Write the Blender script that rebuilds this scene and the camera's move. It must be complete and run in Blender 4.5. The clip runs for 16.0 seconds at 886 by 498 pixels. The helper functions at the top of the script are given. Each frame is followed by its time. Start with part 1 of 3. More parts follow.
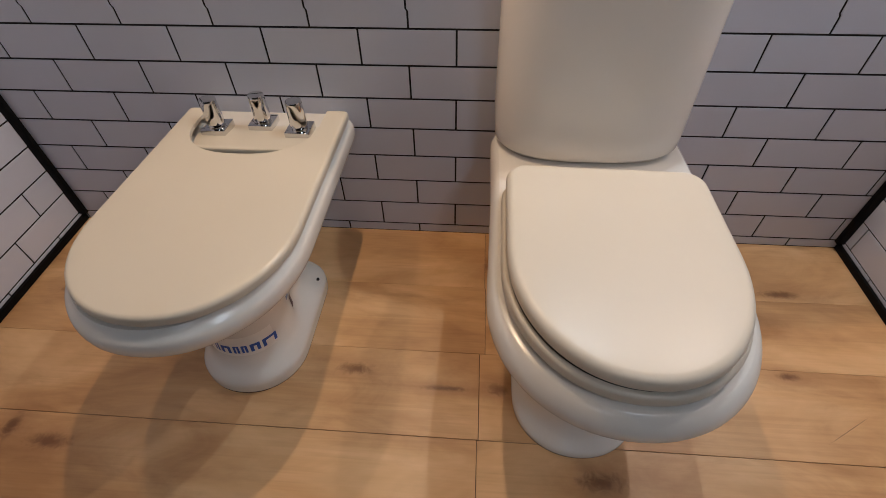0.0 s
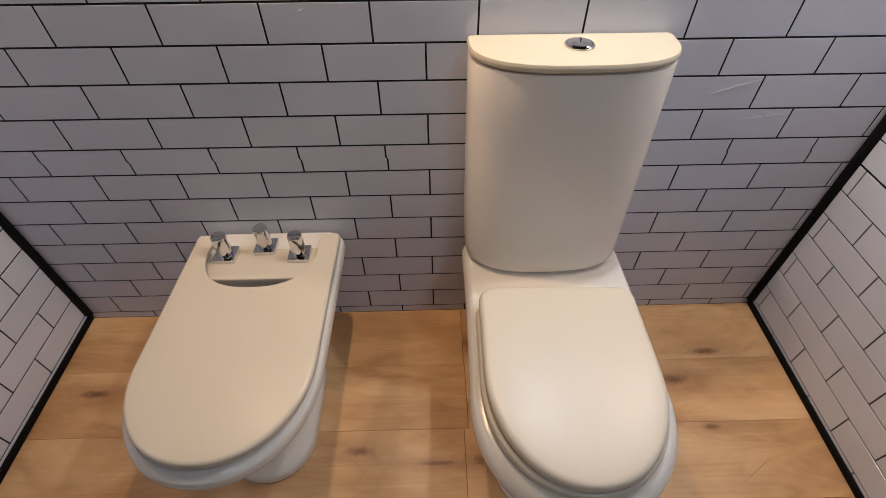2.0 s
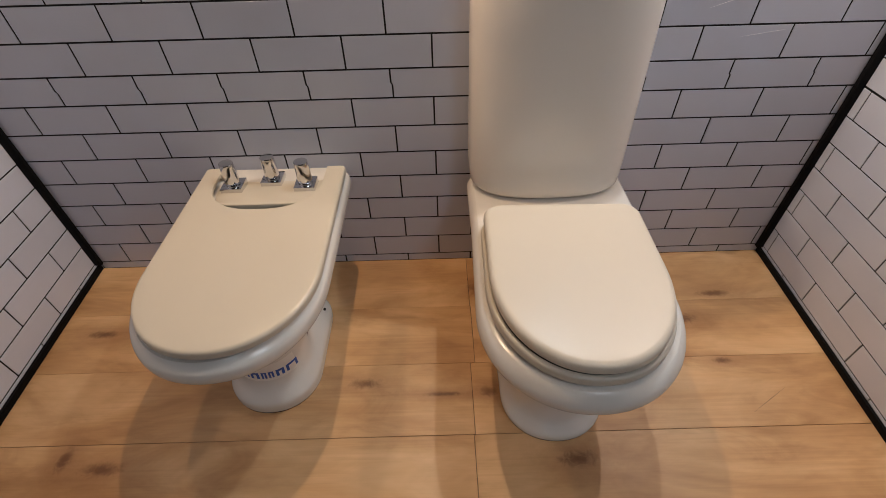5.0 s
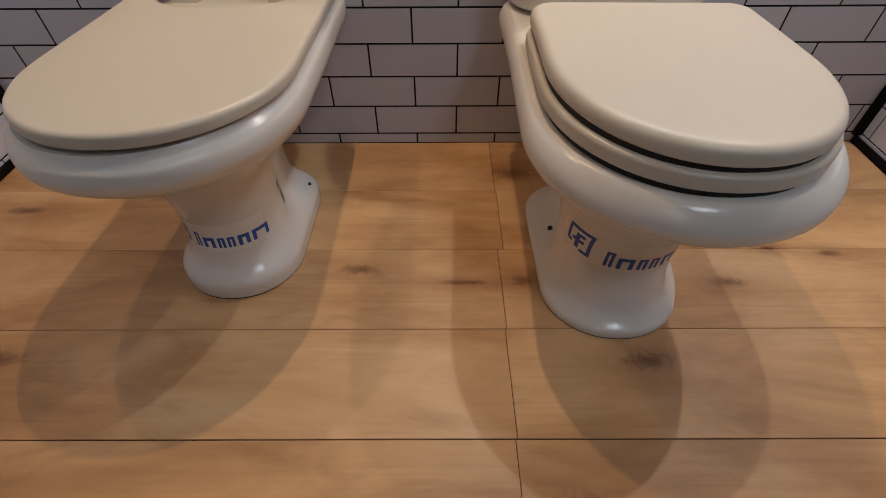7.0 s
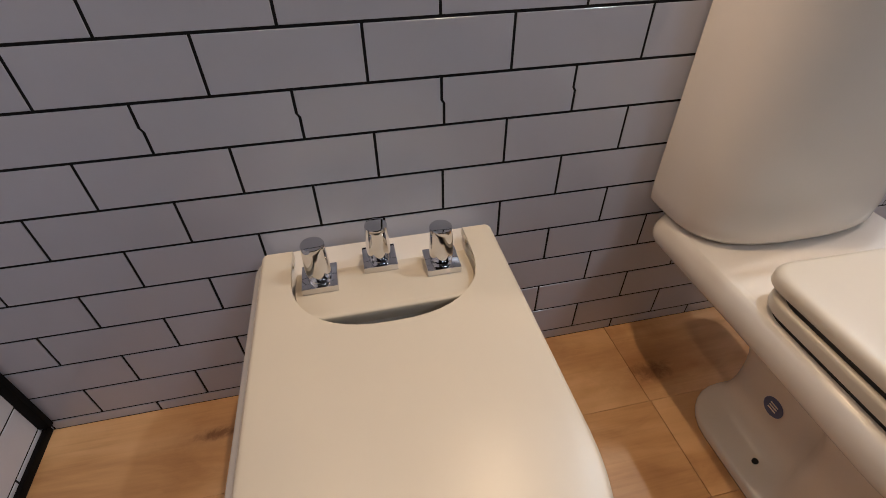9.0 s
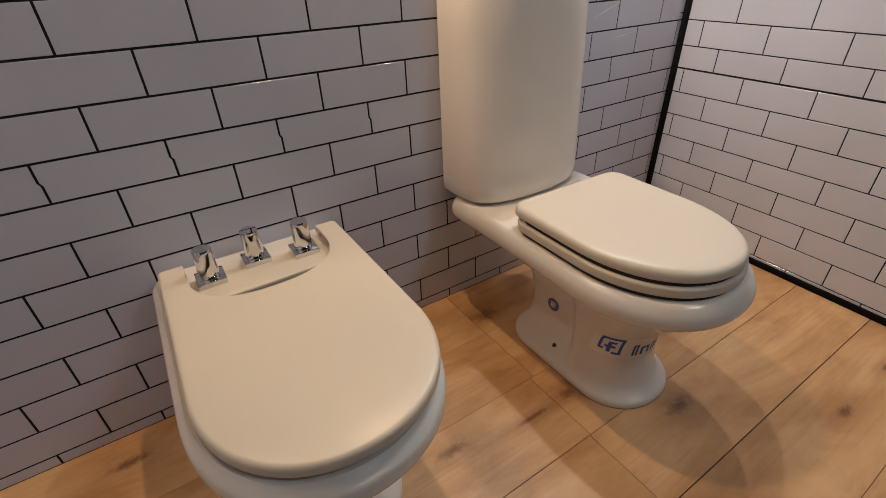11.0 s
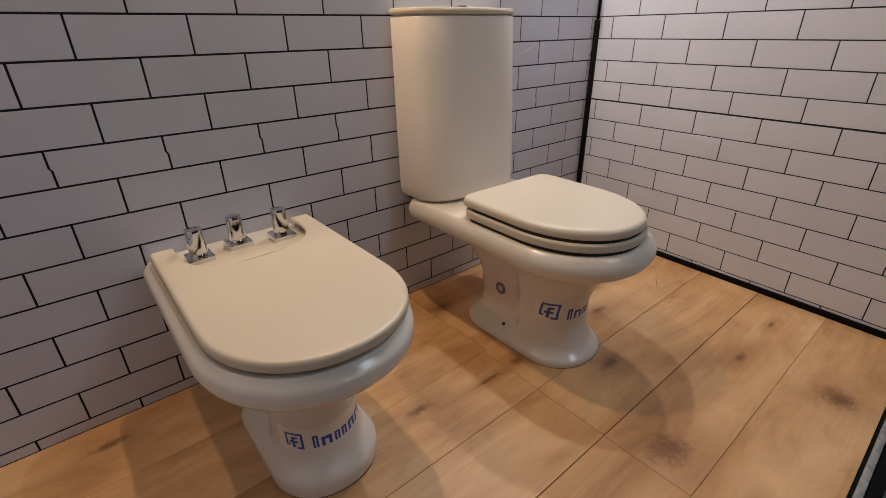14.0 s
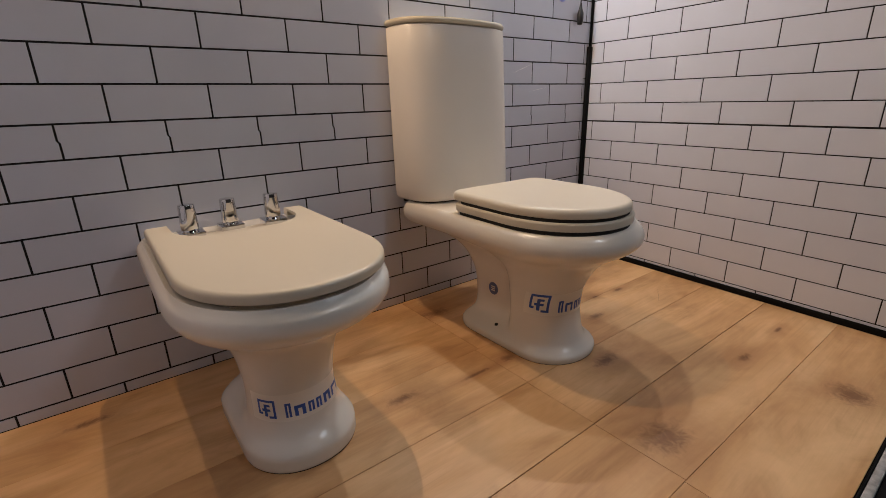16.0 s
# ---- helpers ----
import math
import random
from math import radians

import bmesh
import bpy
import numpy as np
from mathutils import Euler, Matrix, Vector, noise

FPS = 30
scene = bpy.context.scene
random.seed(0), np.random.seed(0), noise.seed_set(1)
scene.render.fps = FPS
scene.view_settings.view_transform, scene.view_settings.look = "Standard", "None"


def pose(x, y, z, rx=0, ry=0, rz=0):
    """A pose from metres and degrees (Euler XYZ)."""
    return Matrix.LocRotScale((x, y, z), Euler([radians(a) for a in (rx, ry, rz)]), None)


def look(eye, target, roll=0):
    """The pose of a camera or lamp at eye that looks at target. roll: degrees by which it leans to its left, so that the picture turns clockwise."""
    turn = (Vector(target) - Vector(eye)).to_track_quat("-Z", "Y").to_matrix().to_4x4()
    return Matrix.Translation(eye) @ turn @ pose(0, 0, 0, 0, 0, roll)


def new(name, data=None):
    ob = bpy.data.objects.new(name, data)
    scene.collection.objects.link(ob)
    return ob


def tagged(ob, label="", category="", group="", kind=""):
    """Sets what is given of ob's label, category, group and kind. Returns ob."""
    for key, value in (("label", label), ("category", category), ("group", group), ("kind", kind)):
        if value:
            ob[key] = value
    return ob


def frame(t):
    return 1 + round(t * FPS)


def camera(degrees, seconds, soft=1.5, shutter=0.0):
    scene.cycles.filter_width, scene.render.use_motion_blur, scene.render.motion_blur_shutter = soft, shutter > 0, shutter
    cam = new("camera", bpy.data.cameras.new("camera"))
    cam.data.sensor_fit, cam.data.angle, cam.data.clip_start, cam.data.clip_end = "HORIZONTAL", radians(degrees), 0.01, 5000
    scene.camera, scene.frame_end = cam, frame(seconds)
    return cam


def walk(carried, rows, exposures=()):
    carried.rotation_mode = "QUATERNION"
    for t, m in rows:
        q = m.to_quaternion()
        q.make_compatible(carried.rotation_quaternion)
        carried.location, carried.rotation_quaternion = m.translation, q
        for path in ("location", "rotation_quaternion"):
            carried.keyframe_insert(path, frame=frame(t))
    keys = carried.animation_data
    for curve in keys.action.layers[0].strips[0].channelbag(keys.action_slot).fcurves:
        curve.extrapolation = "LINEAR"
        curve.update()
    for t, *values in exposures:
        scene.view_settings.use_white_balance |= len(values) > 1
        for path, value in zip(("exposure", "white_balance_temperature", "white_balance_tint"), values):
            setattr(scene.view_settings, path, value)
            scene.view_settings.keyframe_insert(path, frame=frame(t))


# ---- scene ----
cam = camera(88.2, 16.0, soft=0.6)
PATH = [
    (0, (0.244, -0.940, 0.899), (0.130, 0.415, -0.499), -1.01),
    (0.5, (0.163, -0.935, 0.993), (0.104, 0.441, -0.456), -0.80),
    (1, (0.171, -0.920, 1.079), (0.152, 0.476, -0.353), -0.78),
    (1.5, (0.197, -0.899, 1.143), (0.200, 0.501, -0.283), -0.85),
    (2, (0.212, -0.899, 1.201), (0.242, 0.499, -0.228), -0.33),
    (2.5, (0.220, -0.922, 1.228), (0.279, 0.464, -0.212), 0.60),
    (3, (0.216, -0.951, 1.248), (0.289, 0.418, -0.207), 1.10),
    (5.5, (0.208, -1.061, 0.923), (0.191, 0.358, -0.415), -1.97),
    (6, (0.188, -1.026, 0.775), (0.154, 0.373, -0.654), -1.8),
    (6.5, (0.189, -1.059, 0.678), (0.163, 0.331, -0.760), -1.28),
    (7, (0.168, -1.036, 0.659), (0.164, 0.364, -0.769), -0.30),
    (7.5, (0.058, -0.967, 0.735), (0.026, 0.474, -0.652), -1.27),
    (8, (-0.049, -0.850, 0.811), (-0.092, 0.608, -0.558), -1.66),
    (8.5, (-0.130, -0.667, 0.834), (-0.066, 0.819, -0.503), -1.10),
    (9, (-0.230, -0.618, 0.845), (0.083, 0.883, -0.440), -0.80),
    (9.5, (-0.233, -0.676, 0.870), (0.382, 0.808, -0.321), -1.30),
    (12, (-0.397, -1.058, 0.879), (0.543, 0.365, -0.163), -2.28),
    (12.5, (-0.420, -1.073, 0.849), (0.557, 0.364, -0.139), -2.58),
    (13, (-0.403, -1.062, 0.796), (0.641, 0.412, -0.059), -2.49),
    (13.5, (-0.418, -1.069, 0.794), (0.675, 0.370, -0.063), -1.70),
    (14, (-0.464, -1.114, 0.816), (0.683, 0.277, -0.050), -0.90),
    (14.5, (-0.470, -1.136, 0.797), (0.696, 0.295, 0.025), -1.01),
    (15, (-0.460, -1.182, 0.701), (0.700, 0.310, 0.046), -1.09),
    (15.5, (-0.459, -1.208, 0.660), (0.691, 0.303, 0.029), -1.26),
    (16, (-0.453, -1.220, 0.652), (0.694, 0.296, 0.032), -1.44),
]
# the clip's camera drifts a little in brightness and white balance
BALANCE = [(0, 0.0, 6330, 10), (0.5, 0.0, 6080, 10), (1.5, 0.0, 6200, 10), (3, 0.0, 6540, 10), (5.5, 0.04, 6560, 10), (6.5, 0.0, 6540, 10), (7.2, -0.05, 6260, 10),
           (8, -0.05, 6120, 10), (9, -0.03, 6260, 10), (9.5, -0.02, 6430, 10), (12, 0.04, 6760, 10), (14, 0.02, 6650, 10), (16, 0.02, 6660, 10)]
walk(cam, [(t, look(eye, target, roll)) for t, eye, target, roll in PATH], BALANCE)

# ---- world and lights ----
world = bpy.data.worlds.new("showroom_world")
scene.world = world
world.use_nodes = True
world.node_tree.nodes["Background"].inputs["Color"].default_value = (0.75, 0.82, 1.0, 1)
world.node_tree.nodes["Background"].inputs["Strength"].default_value = 0.01

WARM, MID, WHITE, COOL = (1.0, 0.71, 0.45), (1.0, 0.86, 0.76), (0.82, 0.92, 1.0), (0.77, 0.87, 1.0)
SPOTS = [(-0.47, -0.036, 1.60, 8.2, WARM), (0.08, -0.036, 1.60, 19.0, WARM), (0.63, -0.036, 1.60, 17.3, WHITE), (1.14, -0.036, 1.60, 16.5, MID)]
# unseen ceiling panels give fill; the peach one is added to warm the right wall
PEACH_FILL = (1.0, 0.72, 0.53)
CEILING_PANELS = [(-2.4, -0.8, 26.0, PEACH_FILL), (1.3, -2.3, 13.5, COOL), (0.2, -4.0, 4.2, COOL)]


def lamp(name, kind, place, energy, colour, size, target=None):
    data = bpy.data.lights.new(name, kind)
    data.energy, data.color = energy, colour
    ob = new(name, data)
    ob.matrix_world = look(place, target or (place[0], place[1] + 0.001, 0))
    if kind == "AREA":
        data.shape, data.size = "SQUARE", size
    else:
        data.shadow_soft_size = size
    return ob


for x, y, z, power, colour in SPOTS:
    ob = lamp("spot_light", "SPOT", (x, y, z), power, colour, 0.014, (x, y - 0.42, 0))
    ob.data.spot_size, ob.data.spot_blend = radians(165), 0.35
for x, y, power, colour in CEILING_PANELS:
    lamp("panel_light", "AREA", (x, y, 2.83), power, colour, 0.58)


# ---- materials ----
def material(name, colour, rough=0.5, metal=0.0, coat=0.0):
    m = bpy.data.materials.new(name)
    m.use_nodes = True
    b = m.node_tree.nodes["Principled BSDF"]
    b.inputs["Base Color"].default_value = (*colour, 1)
    b.inputs["Roughness"].default_value = rough
    b.inputs["Metallic"].default_value = metal
    b.inputs["Coat Weight"].default_value = coat
    b.inputs["Coat Roughness"].default_value = 0.08
    return m, m.node_tree.nodes, m.node_tree.links, b


def node(nodes, kind, **values):
    n = nodes.new(kind)
    for key, value in values.items():
        n.inputs[key.replace("_", " ")].default_value = value
    return n


def noise_of(nodes, links, scale, detail=4, stretch=(1, 1, 1), rough=0.5):
    geo = nodes.new("ShaderNodeNewGeometry")
    mul = nodes.new("ShaderNodeVectorMath")
    mul.operation = "MULTIPLY"
    mul.inputs[1].default_value = stretch
    links.new(geo.outputs["Position"], mul.inputs[0])
    tex = node(nodes, "ShaderNodeTexNoise", Scale=scale, Detail=detail, Roughness=rough)
    links.new(mul.outputs[0], tex.inputs["Vector"])
    return tex.outputs["Fac"]


def ramp(nodes, links, fac, stops):
    r = nodes.new("ShaderNodeValToRGB")
    while len(r.color_ramp.elements) < len(stops):
        r.color_ramp.elements.new(0.5)
    for e, (at, c) in zip(r.color_ramp.elements, stops):
        e.position, e.color = at, (*c, 1)
    links.new(fac, r.inputs["Fac"])
    return r.outputs["Color"]


def mix(nodes, links, fac, a, b, blend="MIX"):
    m = nodes.new("ShaderNodeMix")
    m.data_type, m.blend_type = "RGBA", blend
    for socket, value in ((m.inputs["Factor"], fac), (m.inputs["A"], a), (m.inputs["B"], b)):
        if isinstance(value, (float, int)):
            socket.default_value = value
        elif isinstance(value, tuple):
            socket.default_value = (*value, 1)
        else:
            links.new(value, socket)
    return m.outputs["Result"]


def bump(nodes, links, b, height, strength, distance):
    n = node(nodes, "ShaderNodeBump", Strength=strength, Distance=distance)
    links.new(height, n.inputs["Height"])
    links.new(n.outputs["Normal"], b.inputs["Normal"])


def varied(name, colour, rough, spread=0.06, scale=9.0, metal=0.0, coat=0.0, grain=0.0, random=0.0, rough_spread=0.1):
    """A surface with broad stains and fine grain in colour and gloss."""
    m, nodes, links, b = material(name, colour, rough, metal, coat)
    lo = tuple(c * (1 - spread) for c in colour)
    hi = tuple(min(1, c * (1 + spread)) for c in colour)
    broad = noise_of(nodes, links, scale)
    fine = noise_of(nodes, links, scale * 23, 3)
    base = ramp(nodes, links, broad, [(0.3, lo), (0.7, hi)])
    base = mix(nodes, links, 0.12, base, ramp(nodes, links, fine, [(0.3, lo), (0.7, hi)]))
    if random:
        info = nodes.new("ShaderNodeObjectInfo")
        tint = ramp(nodes, links, info.outputs["Random"], [(0.0, (1 - random,) * 3), (1.0, (1 + random,) * 3)])
        base = mix(nodes, links, 1.0, base, tint, "MULTIPLY")
    links.new(base, b.inputs["Base Color"])
    r = nodes.new("ShaderNodeMapRange")
    r.inputs["To Min"].default_value, r.inputs["To Max"].default_value = rough * (1 - rough_spread), rough * (1 + rough_spread)
    links.new(broad, r.inputs["Value"])
    links.new(r.outputs["Result"], b.inputs["Roughness"])
    if grain:
        bump(nodes, links, b, fine, grain, 0.002)
    return m


TILE = varied("glazed_tile", (0.575, 0.592, 0.676), 0.16, 0.035, 5.0, random=0.025, grain=0.02)
GROUT = varied("black_grout", (0.004, 0.004, 0.005), 0.9, 0.3, 30.0, grain=0.3)
BLACK_TRIM = varied("black_trim", (0.004, 0.004, 0.0045), 0.7, 0.3, 14.0, grain=0.08)
BLACK_TRIM.node_tree.nodes["Principled BSDF"].inputs["Specular IOR Level"].default_value = 0.12
CERAMIC = varied("glazed_ceramic", (0.77, 0.722, 0.655), 0.21, 0.015, 4.0)
LID = varied("bone_lacquer", (0.635, 0.561, 0.447), 0.34, 0.015, 5.0, grain=0.012)
# same lacquer as LID, with the whiter light on the toilet tinted in
SEAT = varied("bone_lacquer_cool_lit", (0.62, 0.562, 0.468), 0.36, 0.015, 5.0, grain=0.012)
CREAM = varied("cream_lid", (0.55, 0.49, 0.375), 0.25, 0.02, 5.0)
CHROME = varied("chrome", (0.70, 0.70, 0.715), 0.05, 0.03, 30.0, metal=1.0)
ALUMINIUM = varied("scuffed_aluminium", (0.62, 0.61, 0.60), 0.38, 0.35, 60.0, metal=0.7, grain=0.2)
SCRATCH = varied("pale_scratch", (0.78, 0.78, 0.80), 0.3, 0.1, 60.0)
# near black: holes, buffers, a wall smudge, and shade put into the toilet's gaps
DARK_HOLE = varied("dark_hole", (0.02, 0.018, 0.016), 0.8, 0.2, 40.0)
SCREW = varied("hinge_steel", (0.4, 0.4, 0.4), 0.3, 0.1, 40.0, metal=1.0)
BLUE = varied("blue_print", (0.022, 0.085, 0.36), 0.4, 0.12, 40.0)
STICKER = varied("sticker_film", (0.79, 0.742, 0.675), 0.30, 0.02, 20.0)
GREY_BLUE = varied("grey_blue_sticker", (0.10, 0.13, 0.26), 0.4, 0.15, 60.0)
RED_BROWN = varied("brown_label", (0.10, 0.045, 0.035), 0.5, 0.3, 120.0)
PALE_BLUE = varied("pale_blue_plastic", (0.36, 0.42, 0.80), 0.35, 0.04, 10.0)
BLACK_PLASTIC = varied("black_plastic", (0.012, 0.012, 0.013), 0.35, 0.2, 40.0)
PLASTER = varied("plaster", (0.09, 0.09, 0.093), 0.8, 0.05, 1.5, grain=0.1)
CEILING = varied("ceiling_board", (0.03, 0.03, 0.032), 0.85, 0.04, 2.0, grain=0.05)
SHOP_FLOOR = varied("polished_concrete", (0.20, 0.195, 0.19), 0.3, 0.14, 2.0, grain=0.05)
LAMP_BODY = varied("lamp_body", (0.03, 0.03, 0.03), 0.4, 0.2, 20.0)


def glowing(name, colour, strength):
    m, nodes, links, b = material(name, (0.8, 0.8, 0.8), 0.5)
    b.inputs["Emission Color"].default_value = (*colour, 1)
    b.inputs["Emission Strength"].default_value = strength
    return m


DIFFUSERS = {COOL: glowing("cool_diffuser", COOL, 3.0), PEACH_FILL: glowing("warm_fill_diffuser", PEACH_FILL, 4.0)}
WARM_LENS = glowing("lit_lens", WARM, 60.0)

# knots of the boards: x, y, length, width
KNOTS = [(0.006, -0.444, 0.034, 0.012), (-0.751, -0.267, 0.036, 0.011), (0.317, -0.475, 0.018, 0.011), (0.346, -0.887, 0.048, 0.034),
         (0.797, -1.075, 0.036, 0.034), (-0.566, -0.640, 0.036, 0.013), (-0.664, -0.616, 0.014, 0.024), (0.70, -0.480, 0.030, 0.012),
         (0.883, -0.267, 0.034, 0.015), (0.503, -0.645, 0.034, 0.016), (-0.57, -0.080, 0.035, 0.011), (0.33, -0.135, 0.040, 0.020),
         (1.019, -0.864, 0.022, 0.006), (0.785, -0.864, 0.024, 0.010),
         (1.012, -0.177, 0.040, 0.010), (0.935, -0.405, 0.022, 0.008), (0.82, -0.390, 0.012, 0.006), (0.206, -0.479, 0.040, 0.006)]


def wood():
    m, nodes, links, b = material("oak_laminate", (0.4, 0.25, 0.13), 0.42)
    geo = nodes.new("ShaderNodeNewGeometry")
    info = nodes.new("ShaderNodeObjectInfo")
    shift = nodes.new("ShaderNodeVectorMath")
    shift.operation = "MULTIPLY"
    shift.inputs[1].default_value = (7.0, 3.0, 5.0)
    links.new(info.outputs["Random"], shift.inputs[0])
    moved = nodes.new("ShaderNodeVectorMath")
    links.new(geo.outputs["Position"], moved.inputs[0])
    links.new(shift.outputs[0], moved.inputs[1])

    def noise_at(scale, stretch, detail, distortion=0.0):
        mul = nodes.new("ShaderNodeVectorMath")
        mul.operation = "MULTIPLY"
        mul.inputs[1].default_value = stretch
        links.new(moved.outputs[0], mul.inputs[0])
        t = node(nodes, "ShaderNodeTexNoise", Scale=scale, Detail=detail, Roughness=0.6, Distortion=distortion)
        links.new(mul.outputs[0], t.inputs["Vector"])
        return t.outputs["Fac"]

    figure = noise_at(3.0, (0.55, 1.9, 1), 4, 0.7)
    streak = noise_at(8.0, (0.28, 3.4, 1), 5, 0.35)
    fibre = noise_at(60.0, (0.12, 5.0, 1), 3)
    cloud = noise_at(6.5, (0.62, 1.5, 1), 5, 0.8)
    colour = ramp(nodes, links, figure, [(0.30, (0.47, 0.240, 0.095)), (0.48, (0.66, 0.375, 0.168)), (0.66, (0.81, 0.515, 0.265))])
    colour = mix(nodes, links, 0.06, colour, ramp(nodes, links, streak, [(0.32, (0.36, 0.18, 0.07)), (0.55, (0.68, 0.41, 0.19))]))
    colour = mix(nodes, links, 0.06, colour, ramp(nodes, links, fibre, [(0.35, (0.25, 0.14, 0.065)), (0.62, (0.58, 0.40, 0.22))]))
    colour = mix(nodes, links, 0.50, colour, ramp(nodes, links, cloud, [(0.34, (0.66, 0.56, 0.48)), (0.47, (0.95, 0.93, 0.92)), (0.62, (1.12, 1.13, 1.14))]), "MULTIPLY")
    pore = noise_at(34.0, (0.10, 3.6, 1), 2)
    patch = noise_at(4.5, (0.5, 1.6, 1), 2)
    veined = nodes.new("ShaderNodeMath")
    veined.operation = "MULTIPLY"
    links.new(pore, veined.inputs[0])
    links.new(patch, veined.inputs[1])
    colour = mix(nodes, links, 0.18, colour, ramp(nodes, links, veined.outputs[0], [(0.27, (1, 1, 1)), (0.38, (0.62, 0.50, 0.42))]), "MULTIPLY")
    tone = ramp(nodes, links, info.outputs["Random"], [(0.0, (0.93, 0.92, 0.92)), (1.0, (1.03, 1.04, 1.05))])
    colour = mix(nodes, links, 1.0, colour, tone, "MULTIPLY")
    wobble = node(nodes, "ShaderNodeTexNoise", Scale=42.0, Detail=6.0, Roughness=0.65, Distortion=1.4)
    links.new(geo.outputs["Position"], wobble.inputs["Vector"])
    for x, y, length, width in KNOTS:
        off = nodes.new("ShaderNodeVectorMath")
        off.operation = "SUBTRACT"
        off.inputs[1].default_value = (x, y, 0)
        links.new(geo.outputs["Position"], off.inputs[0])
        size = nodes.new("ShaderNodeVectorMath")
        size.operation = "MULTIPLY"
        size.inputs[1].default_value = (0.68 / length, 0.68 / width, 0)
        links.new(off.outputs[0], size.inputs[0])
        far = nodes.new("ShaderNodeVectorMath")
        far.operation = "LENGTH"
        links.new(size.outputs[0], far.inputs[0])
        ragged = nodes.new("ShaderNodeMath")
        ragged.operation = "MULTIPLY_ADD"
        links.new(wobble.outputs["Fac"], ragged.inputs[0])
        ragged.inputs[1].default_value = 1.3
        links.new(far.outputs["Value"], ragged.inputs[2])
        for near, wide, share, tint in ((0.8, 4.0, 0.46, (0.32, 0.140, 0.052)), (0.75, 1.7, 0.80, (0.14, 0.050, 0.018))):
            mask = nodes.new("ShaderNodeMapRange")
            mask.interpolation_type = "SMOOTHSTEP"
            mask.inputs["From Min"].default_value, mask.inputs["From Max"].default_value = near, wide
            mask.inputs["To Min"].default_value, mask.inputs["To Max"].default_value = share, 0.0
            links.new(ragged.outputs[0], mask.inputs["Value"])
            colour = mix(nodes, links, mask.outputs["Result"], colour, tint)
    links.new(colour, b.inputs["Base Color"])
    rough = nodes.new("ShaderNodeMapRange")
    rough.inputs["To Min"].default_value, rough.inputs["To Max"].default_value = 0.36, 0.52
    links.new(streak, rough.inputs["Value"])
    links.new(rough.outputs["Result"], b.inputs["Roughness"])
    bump(nodes, links, b, fibre, 0.04, 0.001)
    return m


WOOD = wood()
# dark of the board joints; also colours the feet's contact shade
JOINT = varied("board_joint", (0.02, 0.012, 0.008), 0.8, 0.2, 40.0)


# ---- mesh helpers ----
def mesh_of(bm, name, mat, smooth=0):
    data = bpy.data.meshes.new(name)
    bmesh.ops.recalc_face_normals(bm, faces=bm.faces)
    bm.to_mesh(data)
    bm.free()
    data.materials.append(mat)
    if smooth:
        data.shade_smooth()
        data.set_sharp_from_angle(angle=radians(smooth))
    return data


def part(name, bm, mat, parent=None, label="", smooth=0):
    ob = new(name, mesh_of(bm, name, mat, smooth))
    ob.parent = parent
    return tagged(ob, label)


def box(x0, x1, y0, y1, z0, z1, bevel=0.0, bm=None):
    bm = bm or bmesh.new()
    m = Matrix.LocRotScale(((x0 + x1) / 2, (y0 + y1) / 2, (z0 + z1) / 2), None, (x1 - x0, y1 - y0, z1 - z0))
    made = bmesh.ops.create_cube(bm, size=1, matrix=m)
    if bevel:
        edges = list({e for v in made["verts"] for e in v.link_edges})
        bmesh.ops.bevel(bm, geom=edges, offset=bevel, segments=2, profile=0.5, affect="EDGES")
    return bm


def loft(rings, caps=(True, True), closed=False):
    """Rings of equally many points, joined one to the next."""
    bm = bmesh.new()
    rows = [[bm.verts.new(p) for p in ring] for ring in rings]
    n = len(rows[0])
    pairs = list(zip(rows, rows[1:])) + ([(rows[-1], rows[0])] if closed else [])
    for a, b in pairs:
        for i in range(n):
            bm.faces.new((a[i], a[(i + 1) % n], b[(i + 1) % n], b[i]))
    if caps[0] and not closed:
        bm.faces.new(rows[0][::-1])
    if caps[1] and not closed:
        bm.faces.new(rows[-1])
    return bm


def lathe(profile, segments=32, place=(0, 0, 0)):
    return loft([[(place[0] + r * math.cos(a), place[1] + r * math.sin(a), place[2] + z)
                  for a in (math.tau * i / segments for i in range(segments))] for r, z in profile])


def smoothstep(v):
    v = min(1.0, max(0.0, v))
    return v * v * (3 - 2 * v)


def oval(cx, a, back, front, long, corner, power=2.1, n=44, sides=14, tail=7):
    """An outline from above: a flat back with round corners, straight sides and a half oval in front."""
    pts, turn = [], front + long
    corner = min(corner, a * 0.98)
    for i in range(n + 1):
        t = math.pi * i / n
        c, s = math.cos(t), math.sin(t)
        pts.append((cx + a * math.copysign(abs(c) ** (2 / power), c), turn - long * abs(s) ** (2 / power)))
    for i in range(1, sides):
        pts.append((cx - a, turn + (back - corner - turn) * i / sides))
    for i in range(tail + 1):
        t = math.pi / 2 * i / tail
        pts.append((cx - a + corner * (1 - math.cos(t)), back - corner * (1 - math.sin(t))))
    for i in range(1, 6):
        pts.append((cx - a + corner + (2 * a - 2 * corner) * i / 6, back))
    for i in range(tail + 1):
        t = math.pi / 2 * i / tail
        pts.append((cx + a - corner * (1 - math.sin(t)), back - corner * (1 - math.cos(t))))
    for i in range(1, sides):
        pts.append((cx + a, back - corner + (turn - back + corner) * i / sides))
    return pts


def waisted(pts, cx, rear, start, end):
    """The outline drawn in towards the rear to a share of its width."""
    return [(cx + (x - cx) * (rear + (1 - rear) * smoothstep((start - y) / (start - end))), y) for x, y in pts]


